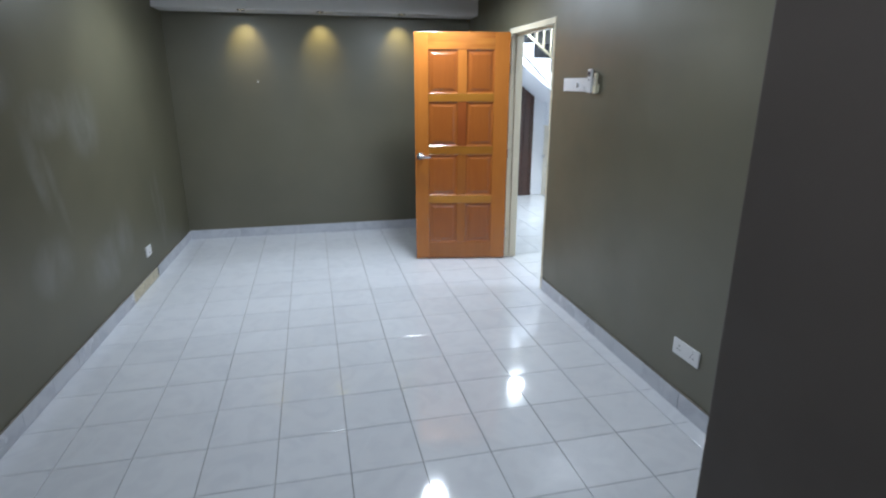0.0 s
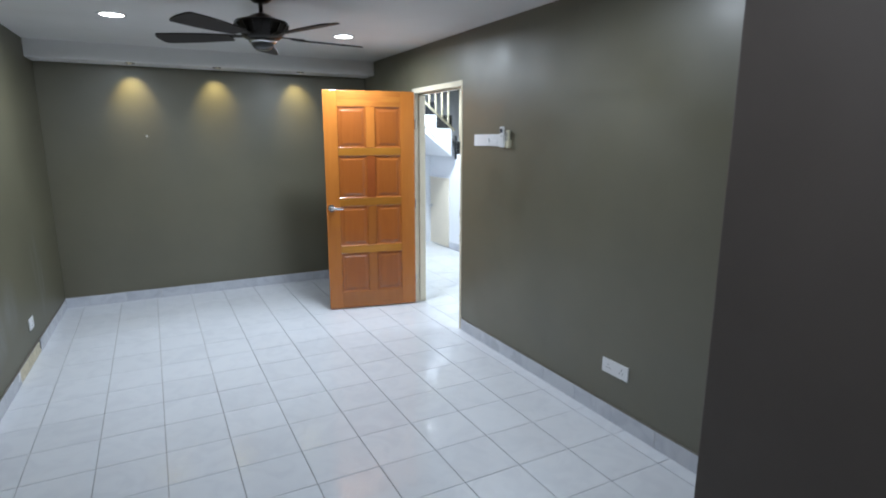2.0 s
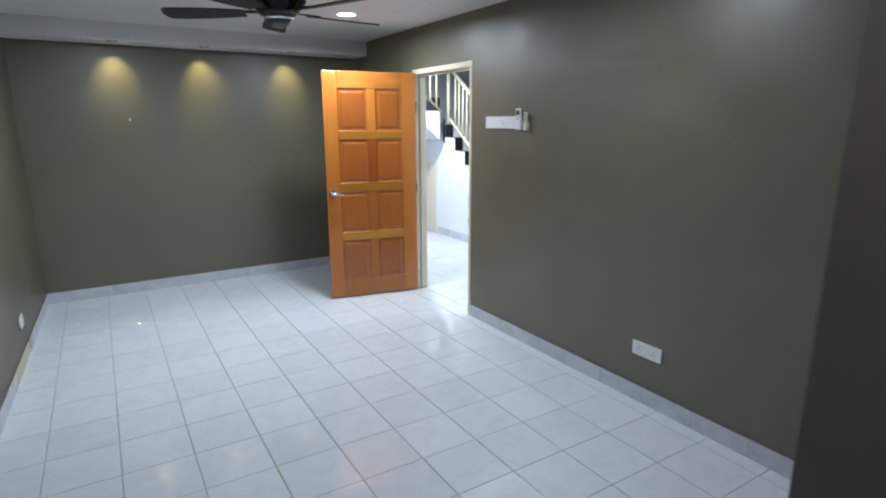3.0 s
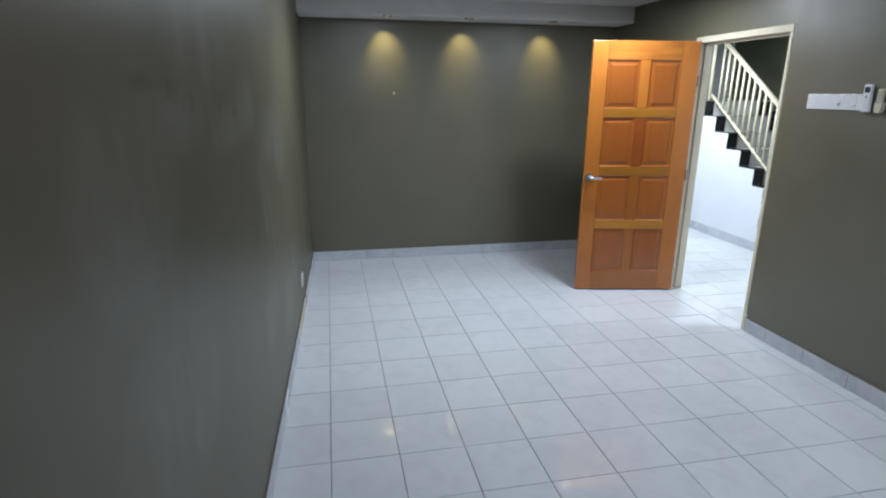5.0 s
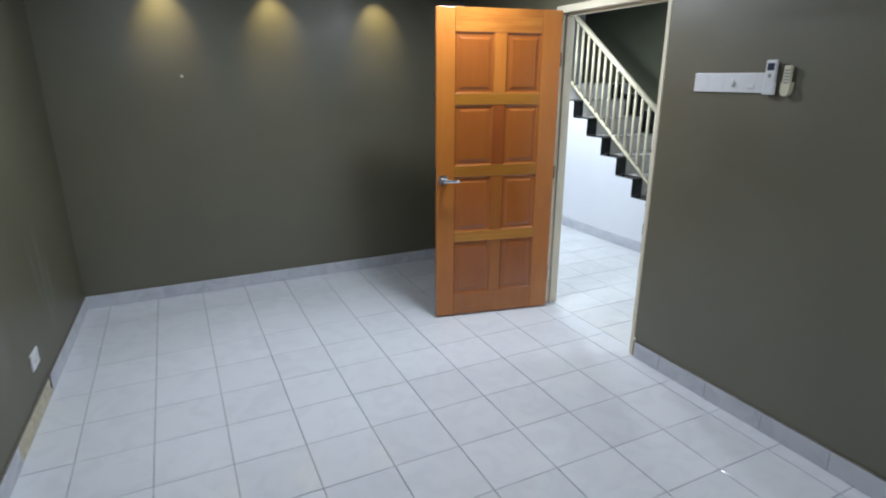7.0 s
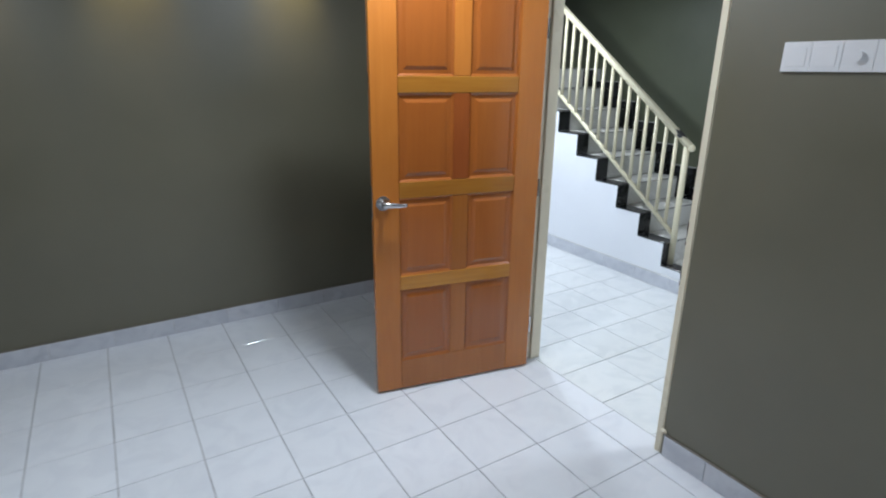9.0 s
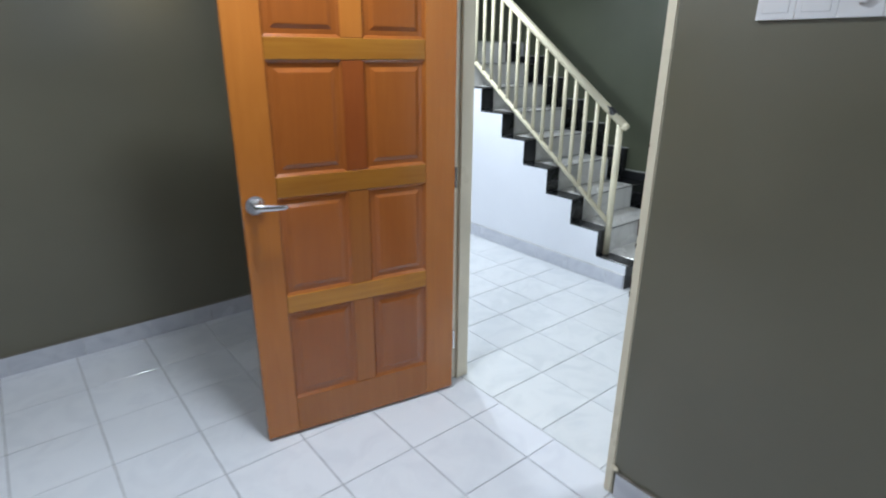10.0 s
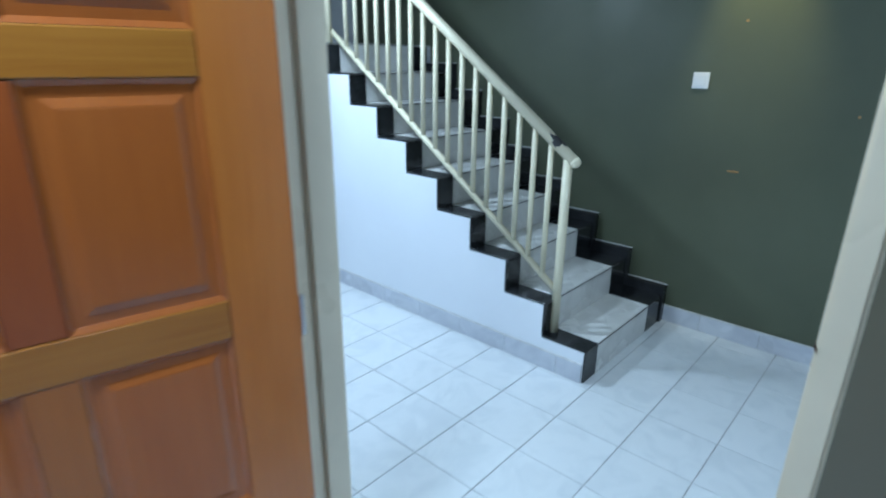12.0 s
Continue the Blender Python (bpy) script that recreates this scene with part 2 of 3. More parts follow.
def box(x0, x1, y0, y1, z0, z1, bevel=0.0, segs=1, bm=None):
    own = bm is None
    bm = bm or bmesh.new()
    r = bmesh.ops.create_cube(bm, size=1)
    for v in r["verts"]:
        v.co = Vector(((x0 + x1) / 2 + v.co.x * (x1 - x0), (y0 + y1) / 2 + v.co.y * (y1 - y0), (z0 + z1) / 2 + v.co.z * (z1 - z0)))
    if bevel:
        vs = set(r["verts"])
        es = [e for e in bm.edges if e.verts[0] in vs and e.verts[1] in vs]
        bmesh.ops.bevel(bm, geom=es, offset=bevel, segments=segs, affect="EDGES", profile=0.5)
    return bm


def prism(points, axis, a, b, bm=None):
    """A polygon in the plane across axis, pushed from a to b along it. Points run in the other two axes, in x, y, z order."""
    bm = bm or bmesh.new()

    def put(p, h):
        return {"x": (h, p[0], p[1]), "y": (p[0], h, p[1]), "z": (p[0], p[1], h)}[axis]
    lo = [bm.verts.new(put(p, a)) for p in points]
    hi = [bm.verts.new(put(p, b)) for p in points]
    bm.faces.new(lo)
    bm.faces.new(hi)
    for k in range(len(points)):
        j = (k + 1) % len(points)
        bm.faces.new((lo[k], lo[j], hi[j], hi[k]))
    return bm


def turned(profile, steps=24, bm=None, cap=True):
    """A turned form about z from (radius, z) pairs, bottom to top."""
    bm = bm or bmesh.new()
    rings = []
    for r, z in profile:
        rings.append([bm.verts.new((r * math.cos(2 * math.pi * k / steps), r * math.sin(2 * math.pi * k / steps), z)) for k in range(steps)])
    for a, b in zip(rings, rings[1:]):
        for k in range(steps):
            j = (k + 1) % steps
            bm.faces.new((a[k], a[j], b[j], b[k]))
    if cap:
        bm.faces.new(rings[0])
        bm.faces.new(rings[-1])
    return bm


def bar(p, q, radius, steps=10, bm=None):
    """A round bar from p to q."""
    bm = bm or bmesh.new()
    p, q = Vector(p), Vector(q)
    turn = (q - p).to_track_quat("Z", "Y").to_matrix().to_4x4()
    r = bmesh.ops.create_cone(bm, segments=steps, radius1=radius, radius2=radius, depth=(q - p).length, cap_ends=True)
    bmesh.ops.transform(bm, matrix=Matrix.Translation((p + q) / 2) @ turn, verts=r["verts"])
    return bm


# ---- plan ----
WALL_X, HALL_X, TOP = 2.048, 2.132, 2.85     # the door wall's two faces, top of walls


LEAN = 0.03                                  # the scuffed wall runs a little out of square
FAR_WALL = 6.468


def left_x(y):
    return -1.135 - LEAN * (FAR_WALL - y)


BACK_Y = -1.6
OPEN_A, OPEN_B, OPEN_TOP = 4.15, 5.11, 2.11   # door opening

# ---- the room's shell ----
part("wall_east", prism([(BACK_Y, 0), (OPEN_A, 0), (OPEN_A, OPEN_TOP), (OPEN_B, OPEN_TOP), (OPEN_B, 0), (6.8, 0), (6.8, TOP), (BACK_Y, TOP)], "x", WALL_X, HALL_X), olive)
part("wall_north", box(-1.3, WALL_X - 0.001, FAR_WALL, 6.8, 0, TOP), olive)
part("wall_west", prism([(left_x(BACK_Y), BACK_Y), (left_x(FAR_WALL - 0.001), FAR_WALL - 0.001), (-1.9, FAR_WALL - 0.001), (-1.9, BACK_Y)], "z", 0, TOP), olive_scuffed)
part("wall_south", box(-1.9, WALL_X, BACK_Y - 0.12, BACK_Y - 0.001, 0, TOP), olive)
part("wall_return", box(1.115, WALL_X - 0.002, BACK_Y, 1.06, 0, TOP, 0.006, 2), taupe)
part("ceiling", box(-1.95, WALL_X - 0.001, BACK_Y - 0.12, 6.8, CEILING, CEILING + 0.12), ceiling_paint)
part("ceiling_bulkhead", box(-1.16, WALL_X - 0.001, 6.15, 6.5, 2.35, CEILING + 0.01, 0.004, 2), ceiling_paint)
for n in ("wall_east", "wall_north", "wall_west", "wall_south", "wall_return", "ceiling", "ceiling_bulkhead"):
    tagged(bpy.data.objects[n], kind="structure")
tagged(bpy.data.objects["wall_west"], "olive painted wall with pale scuffs and damp streaks", "wall")
tagged(bpy.data.objects["wall_east"], "olive painted wall with a doorway", "wall")
tagged(bpy.data.objects["wall_north"], "olive painted end wall washed by warm spots", "wall")
tagged(bpy.data.objects["wall_return"], "dark taupe painted wall corner beside the entry", "wall")
tagged(bpy.data.objects["ceiling_bulkhead"], "white boxed bulkhead along the end wall", "bulkhead")

# ---- the hall's shell ----
BACK_X, FAR_Y = 4.70, 8.06
part("wall_hall_east", box(BACK_X, BACK_X + 0.12, 2.2, FAR_Y + 0.12, 0, 4.6), green)
part("wall_hall_north", box(HALL_X + 0.001, BACK_X - 0.001, FAR_Y, FAR_Y + 0.12, 0, 4.6), white_wall)
part("wall_hall_south", box(HALL_X + 0.001, BACK_X - 0.001, 2.2, 2.32, 0, 4.6), white_wall)
part("wall_hall_west", prism([(2.2, 0), (OPEN_A, 0), (OPEN_A, OPEN_TOP), (OPEN_B, OPEN_TOP), (OPEN_B, 0), (FAR_Y, 0), (FAR_Y, 4.6), (2.2, 4.6)], "x", HALL_X, HALL_X + 0.006), white_wall)
part("hall_ceiling", prism([(HALL_X + 0.007, 2.33), (BACK_X - 0.001, 2.33), (BACK_X - 0.001, 5.1), (3.45, 5.1), (3.45, 6.95), (HALL_X + 0.007, 6.95)], "z", HALL_CEILING, HALL_CEILING + 0.2), ceiling_paint)
part("stairwell_ceiling", box(HALL_X, BACK_X + 0.1, 5.0, FAR_Y + 0.1, 4.6, 4.7), green)
for n in ("wall_hall_east", "wall_hall_north", "wall_hall_south", "wall_hall_west", "hall_ceiling", "stairwell_ceiling"):
    tagged(bpy.data.objects[n], kind="structure")
tagged(bpy.data.objects["wall_hall_east"], "dark green painted wall beside the stairs", "wall")

# ---- door frame and door ----
frame_door = thing("door_frame", "cream painted timber door frame, chipped at the edges", "door frame", kind="structure")
FX0, FX1, FX2 = 2.043, 2.14, 2.16


def jamb(y0, y1, depth):
    b = prism([(FX0, y0), (depth, y0), (depth, y1), (FX0, y1)], "z", 0, 2.085)
    bmesh.ops.bevel(b, geom=b.edges[:], offset=0.004, segments=2, affect="EDGES")
    return b


part("post", jamb(4.138, 4.170, FX1), cream, frame_door)
part("post", jamb(5.083, 5.13, FX2), cream, frame_door)
part("head", box(FX0, FX1, 4.138, 5.13, 2.086, 2.131, 0.004, 2), cream, frame_door)
part("stop", box(2.09, FX2 - 0.002, 5.068, 5.082, 0.001, 2.070, 0.003, 1), cream, frame_door)
part("stop", box(2.09, FX1 - 0.002, 4.172, 5.067, 2.071, 2.085, 0.003, 1), cream, frame_door)
PF = 4.170                                   # inner face of the near post
for z, r, h in ((0.99, 0.0026, 0.06), (0.955, 0.0015, 0.015), (0.81, 0.0022, 0.04), (0.785, 0.0018, 0.02), (1.27, 0.0012, 0.008)):
    chip = prism([(PF - r, z), (PF - 0.3 * r, z + 0.2 * h), (PF + 0.0004, z + 0.55 * h), (PF + 0.0003, z + h), (PF - 0.6 * r, z + 0.8 * h), (PF - 1.4 * r, z + 0.4 * h)], "x", FX0 - 0.0006, FX0 + 0.004)
    part("chipped_patch", chip, dark_wood, frame_door, "bare dark chip in the paint")
blob = bmesh.new()
bmesh.ops.create_icosphere(blob, subdivisions=2, radius=0.014)
for v in blob.verts:
    v.co = Vector((2.041 + v.co.x * 0.55, 4.134 + v.co.y * 1.2, 0.118 + v.co.z * 0.8 + 0.12 * v.co.x))
part("paint_blob", blob, cream, frame_door, "lump of filler at the foot", True)

HINGE, FREE = Vector((2.018, 5.022, 0.012)), Vector((1.177, 5.185, 0.012))
LEAF_W, LEAF_H, THICK = (FREE - HINGE).length + 0.004, 2.085, 0.038
turn = math.degrees(math.atan2(FREE.y - HINGE.y, FREE.x - HINGE.x))
# local x runs from the hinge to the free edge, the seen face is at local y = 0 and faces +y
door = thing("door_1", "varnished orange timber door with eight raised panels, standing open", "door", pose(*HINGE, 0, 0, turn), kind="structure")
W = LEAF_W
S1, S2, M0, M1 = 0.137, 0.735, 0.386, 0.468
RAILS = [(0.0, 0.163), (0.552, 0.626), (1.013, 1.090), (1.489, 1.562), (1.938, LEAF_H)]


def board(x0, x1, z0, z1, mat, name, label="", lift=0.0):
    return part(name, box(x0, x1, -THICK + lift, lift, z0, z1, 0.003, 2), mat, door, label)


board(0, S1, 0, LEAF_H, stile_wood, "stile")
board(S2, W, 0, LEAF_H, stile_wood, "stile")
for k, (a, b) in enumerate(RAILS):
    board(S1 + 0.0005, S2 - 0.0005, a, b, stile_wood if k == 0 else top_wood if k == 4 else rail_wood, "rail", "", 0.0 if k in (0, 4) else 0.002)
for k in range(4):
    z0, z1 = RAILS[k][1] + 0.0005, RAILS[k + 1][0] - 0.0005
    board(M0, M1, z0, z1, red_wood if k == 2 else stile_wood, "mullion", "dark red mullion" if k == 2 else "")
    for x0, x1 in ((S1, M0), (M1, S2)):
        b = bmesh.new()
        xs0, xs1 = x0 + 0.001, x1 - 0.001
        loops = []
        for inset, depth in ((0, -0.0005), (0.008, -0.007), (0.010, -0.009), (0.026, -0.0085), (0.040, -0.003), (0.044, -0.0025)):
            loops.append([b.verts.new((x, depth, z)) for x, z in ((xs0 + inset, z0 + inset), (xs1 - inset, z0 + inset), (xs1 - inset, z1 - inset), (xs0 + inset, z1 - inset))])
        back = [b.verts.new((x, -THICK + 0.004, z)) for x, z in ((xs0, z0), (xs1, z0), (xs1, z1), (xs0, z1))]
        loops.insert(0, back)
        for p, q in zip(loops, loops[1:]):
            for i in range(4):
                j = (i + 1) % 4
                b.faces.new((p[i], p[j], q[j], q[i]))
        b.faces.new(back)
        b.faces.new(loops[-1])
        part("panel", b, panel_wood, door)
HX, HZ = W - 0.045, 1.0
handle = part("handle", bar((HX, 0.0, HZ), (HX, 0.012, HZ), 0.034, 28), chrome, door, "satin chrome lever handle", False)
b = bar((HX, 0.012, HZ), (HX, 0.052, HZ), 0.011, 14)
part("spindle", b, chrome, handle, "", True)
b = bmesh.new()
pts = [(0, 0.052, 0.0, 0.015, 0.012), (-0.03, 0.056, -0.002, 0.0135, 0.009), (-0.07, 0.055, -0.006, 0.0115, 0.0075), (-0.105, 0.052, -0.008, 0.009, 0.006), (-0.118, 0.050, -0.008, 0.004, 0.004)]
rings = []
for dx, dy, dz, rz, ry in pts:
    rings.append([b.verts.new((HX + dx + 0.01, dy + ry * math.sin(a), HZ + dz + rz * math.cos(a))) for a in [2 * math.pi * k / 12 for k in range(12)]])
for p, q in zip(rings, rings[1:]):
    for i in range(12):
        b.faces.new((p[i], p[(i + 1) % 12], q[(i + 1) % 12], q[i]))
b.faces.new(rings[0])
b.faces.new(rings[-1])
part("lever", b, chrome, handle, "", True)
part("keyhole", bar((HX, 0.0125, HZ - 0.02), (HX, 0.0135, HZ - 0.02), 0.004, 10), black_rubber, handle)
part("latch_plate", box(W - 0.001, W + 0.002, -0.032, -0.008, HZ - 0.08, HZ + 0.08, 0.0008), chrome, door)
for z in (0.25, 1.02, 1.78):
    part("hinge", bar((-0.006, -0.004, z - 0.045), (-0.006, -0.004, z + 0.045), 0.006, 10), chrome, door)

# ---- fittings on the door wall ----
def plate_box(y0, y1, z0, z1, depth, wall=WALL_X, bevel=0.0018):
    return box(wall - depth, wall - 0.0005, y0, y1, z0, z1, bevel, 2)


bank = thing("switch_bank", "row of five white wall switch plates with a dimmer", "wall switch")
Y = 3.932
for k in range(5):
    y1, y0 = Y - 0.0855 * k - 0.0002, Y - 0.0855 * (k + 1) + 0.0002
    p = part("switch_plate", plate_box(y0, y1, 1.607, 1.695, 0.009), white_plastic, bank)
    if k in (0, 1):
        part("rocker", box(WALL_X - 0.0102, WALL_X - 0.0085, y0 + 0.013, y1 - 0.013, 1.622, 1.680, 0.001, 1), white_plastic, p)
    if k == 2:
        part("dimmer_knob", bar((WALL_X - 0.019, (y0 + y1) / 2, 1.651), (WALL_X - 0.008, (y0 + y1) / 2, 1.651), 0.0155, 24), white_plastic, p)
        part("knob_ring", bar((WALL_X - 0.011, (y0 + y1) / 2, 1.651), (WALL_X - 0.0085, (y0 + y1) / 2, 1.651), 0.019, 24), white_plastic, p)
    if k == 3:
        part("rocker", box(WALL_X - 0.014, WALL_X - 0.0085, y0 + 0.01, y1 - 0.04, 1.625, 1.641, 0.002, 1), white_plastic, p)


def remote(name, y, z0, z1, w, mat, screen, label):
    r = thing(name, label, "remote control")
    d0, d1 = 0.010, 0.021
    if not screen:
        # round-bottomed holder
        arc = [(y + (w / 2 + 0.0015) * math.cos(a), z0 + 0.018 + (w / 2 + 0.0015) * math.sin(a)) for a in [math.pi + math.pi * i / 10 for i in range(11)]]
        cup = prism(arc + [(y + w / 2 + 0.0015, z0 + 0.055), (y - w / 2 - 0.004, z0 + 0.055)], "x", WALL_X - d1 - 0.006, WALL_X - 0.0005)
        part("holder", cup, mat, r)
    else:
        part("holder", box(WALL_X - d1 - 0.004, WALL_X - 0.0095, y - w / 2 - 0.003, y + w / 2 + 0.003, z0 - 0.002, z0 + 0.05, 0.004, 2), mat, r)
    body = part("body", box(WALL_X - d1 - 0.005, WALL_X - d0, y - w / 2, y + w / 2, z0 + 0.001, z1, 0.006, 3), mat, r)
    if screen:
        part("screen", box(WALL_X - d1 - 0.0062, WALL_X - d1 - 0.004, y - w / 2 + 0.009, y + w / 2 - 0.009, z1 - 0.045, z1 - 0.014, 0.0006), lcd, body)
        part("button", box(WALL_X - d1 - 0.0075, WALL_X - d1 - 0.004, y - 0.006, y + 0.006, z1 - 0.075, z1 - 0.06, 0.001), grey_plastic, body)
    for i in range(3 if screen else 5):
        z = z1 - (0.085 if screen else 0.02) - 0.013 * i
        part("button", box(WALL_X - d1 - 0.007, WALL_X - d1 - 0.004, y - 0.012, y + 0.012, z - 0.003, z + 0.003, 0.0008), white_plastic if screen else grey_plastic, body)
    return r


remote("air_conditioner_remote", 3.522, 1.602, 1.749, 0.051, white_plastic, True, "white remote control with a small screen in a wall holder")
remote("fan_remote", 3.444, 1.598, 1.724, 0.037, old_plastic, False, "yellowed plastic fan remote in a wall holder")


def socket(name, y0, y1, z0, z1, label, holes):
    s = thing(name, label, "power socket")
    p = part("plate", plate_box(y0, y1, z0, z1, 0.010), white_plastic, s)
    for k in range(holes):
        c = y0 + (y1 - y0) * (k + 0.5) / holes
        for dy, dz in ((0, 0.012), (-0.011, -0.008), (0.011, -0.008)):
            part("pin_hole", box(WALL_X - 0.0108, WALL_X - 0.0095, c + dy - 0.003, c + dy + 0.003, (z0 + z1) / 2 + dz - 0.003, (z0 + z1) / 2 + dz + 0.003), black_rubber, p)
        part("rocker", box(WALL_X - 0.0135, WALL_X - 0.0095, c - 0.006, c + 0.006, z1 - 0.02, z1 - 0.007, 0.001), white_plastic, p)
    return s


socket("double_socket", 2.195, 2.398, 0.294, 0.38, "white double power socket low on the wall", 2)
# single socket on the scuffed wall
SY = 5.04
west = pose(left_x(SY), SY, 0, 0, 0, -math.degrees(math.atan(LEAN)))
s = thing("single_socket", "white single power socket above the skirting", "power socket", west)
p = part("plate", box(0.0005, 0.010, -0.066, 0.066, 0.245, 0.333, 0.004, 2), white_plastic, s)
part("rocker", box(0.0095, 0.0135, 0.012, 0.03, 0.295, 0.315, 0.001), white_plastic, p)
for dy, dz in ((0, 0.012), (-0.011, -0.008), (0.011, -0.008)):
    part("pin_hole", box(0.0096, 0.0106, dy - 0.003, dy + 0.003, 0.283 + dz, 0.289 + dz), black_rubber, p)
nail = thing("wall_nail", "pale chipped nail hole in the end wall", "nail")
part("chip", turned([(0.012, 0), (0.009, 0.002), (0.003, 0.003)], 9), pale_grout, nail, at=pose(-0.273, FAR_WALL - 0.0005, 1.68, 90, 0, 0))
part("pin", bar((-0.266, FAR_WALL, 1.682), (-0.266, FAR_WALL - 0.02, 1.684), 0.0018, 8), chrome, nail)

# ---- ceiling fittings ----
def downlight(name, x, y, z):
    d = thing(name, "round white recessed ceiling downlight, lit, some added out of view as fill", "downlight", pose(x, y, z), "ceiling downlights")
    part("trim_ring", turned([(0.073, 0.0), (0.078, -0.008), (0.09, -0.007), (0.094, -0.001), (0.094, 0.004)], 32, cap=False), white_plastic, d, "", True)
    part("diffuser", turned([(0.074, -0.004), (0.074, 0.0)], 32), lit_white, d, "glowing diffuser")
    return d


# The last fitting only houses the added entry fill.
for x, y, share in ROOM_AND_FILL_LIGHTS:
    downlight("downlight", x, y, CEILING)
# The second hall fitting goes with the guessed fill lamp.
for x, y, share in HALL_AND_FILL_LIGHTS:
    downlight("hall_downlight_and_fill", x, y, HALL_CEILING)


def spotlight(x, y, z):
    d = thing("spotlight", "small recessed warm spotlight with a dark rim", "spotlight", pose(x, y, z), "spotlights in the bulkhead")
    part("rim", turned([(0.026, 0.0), (0.028, -0.006), (0.04, -0.006), (0.043, 0.001)], 24, cap=False), fan_metal, d, "", True)
    part("bulb", turned([(0.026, -0.002), (0.026, 0.0)], 20), lit_warm, d)
    return d


for x, y in SPOTS:
    spotlight(x, y, 2.35)
spotlight(4.36, 4.93, HALL_CEILING)

FAN = Vector((0.41, 3.74, CEILING))
fan = thing("ceiling_fan", "dark bronze ceiling fan with five wooden blades", "ceiling fan", pose(*FAN))
part("canopy", turned([(0.02, -0.04), (0.04, -0.036), (0.066, -0.016), (0.07, 0.0)], 28), fan_metal, fan, "", True)
part("rod", turned([(0.0125, -0.115), (0.0125, -0.03)], 14), fan_metal, fan, "", True)
part("motor", turned([(0.06, -0.252), (0.10, -0.245), (0.118, -0.225), (0.122, -0.212), (0.14, -0.19), (0.158, -0.165), (0.162, -0.152), (0.155, -0.145), (0.12, -0.138), (0.085, -0.122), (0.05, -0.105), (0.024, -0.095)], 36), fan_metal, fan, "", True)
for k in range(18):
    a = 2 * math.pi * k / 18
    c, s_ = math.cos(a), math.sin(a)
    part("motor_rib", bar((0.123 * c, 0.123 * s_, -0.212), (0.16 * c, 0.16 * s_, -0.162), 0.006, 6), fan_metal, fan)
part("light_bowl", turned([(0.03, -0.308), (0.052, -0.30), (0.066, -0.278), (0.07, -0.253)], 28), fan_glass, fan, "smoked glass cap", True)
part("bowl_ring", turned([(0.07, -0.268), (0.08, -0.265), (0.086, -0.252), (0.07, -0.25)], 28, cap=False), chrome, fan, "", True)
for k in range(5):
    a = 5 + 72 * k
    b = bmesh.new()
    outline = []
    for i in range(13):
        u = i / 12
        outline.append((0.19 + 0.44 * u, 0.045 + 0.03 * math.sin(math.pi * min(1, u * 1.05) * 0.6)))
    outline += [(0.645, 0.052), (0.654, 0.0), (0.645, -0.052)] + [(x, -y) for x, y in reversed(outline)]
    prism(outline, "z", -0.004, 0.004, b)
    part("blade", b, blade_wood, fan, at=pose(0, 0, -0.232, 0, 0, a) @ pose(0, 0, 0, 11, 0, 0))
    part("blade_arm", box(0.09, 0.26, -0.018, 0.018, 0.004, 0.012, 0.003), fan_metal, fan, at=pose(0, 0, -0.232, 0, 0, a) @ pose(0, 0, 0, 11, 0, 0))

# ---- staircase ----
FOOT, RISE, GO, SX = 5.186, 0.1805, 0.2485, 3.70
CORNER_Y = FOOT + 8 * GO            # where the flight turns
stairs = thing("staircase", "tiled staircase with black borders and a white side wall", "staircase", kind="structure")
side = [(FOOT + 0.012, 0.0)]
for k in range(8):
    side += [(FOOT + 0.012 + k * GO, (k + 1) * RISE - 0.012), (FOOT + 0.012 + (k + 1) * GO, (k + 1) * RISE - 0.012)]
side += [(CORNER_Y + 0.012, 9 * RISE - 0.012), (FAR_Y - 0.001, 9 * RISE - 0.012), (FAR_Y - 0.001, 0.0)]
part("stair_body", prism(side, "x", SX, BACK_X - 0.001), white_wall, stairs)
XB0, XB1 = SX + 0.13, BACK_X - 0.25      # inner edges of the black borders
tile_mesh = {}


def slab(key, sx, sy, sz, mat):
    if key not in tile_mesh:
        tile_mesh[key] = mesh_of(box(-sx / 2, sx / 2, -sy / 2, sy / 2, -sz / 2, sz / 2, 0.0015), key, mat)
    return tile_mesh[key]


def place(name, me, at, parent):
    ob = new(name, me)
    ob.parent = parent
    ob.matrix_basis = at
    return ob


LIP = 0.012
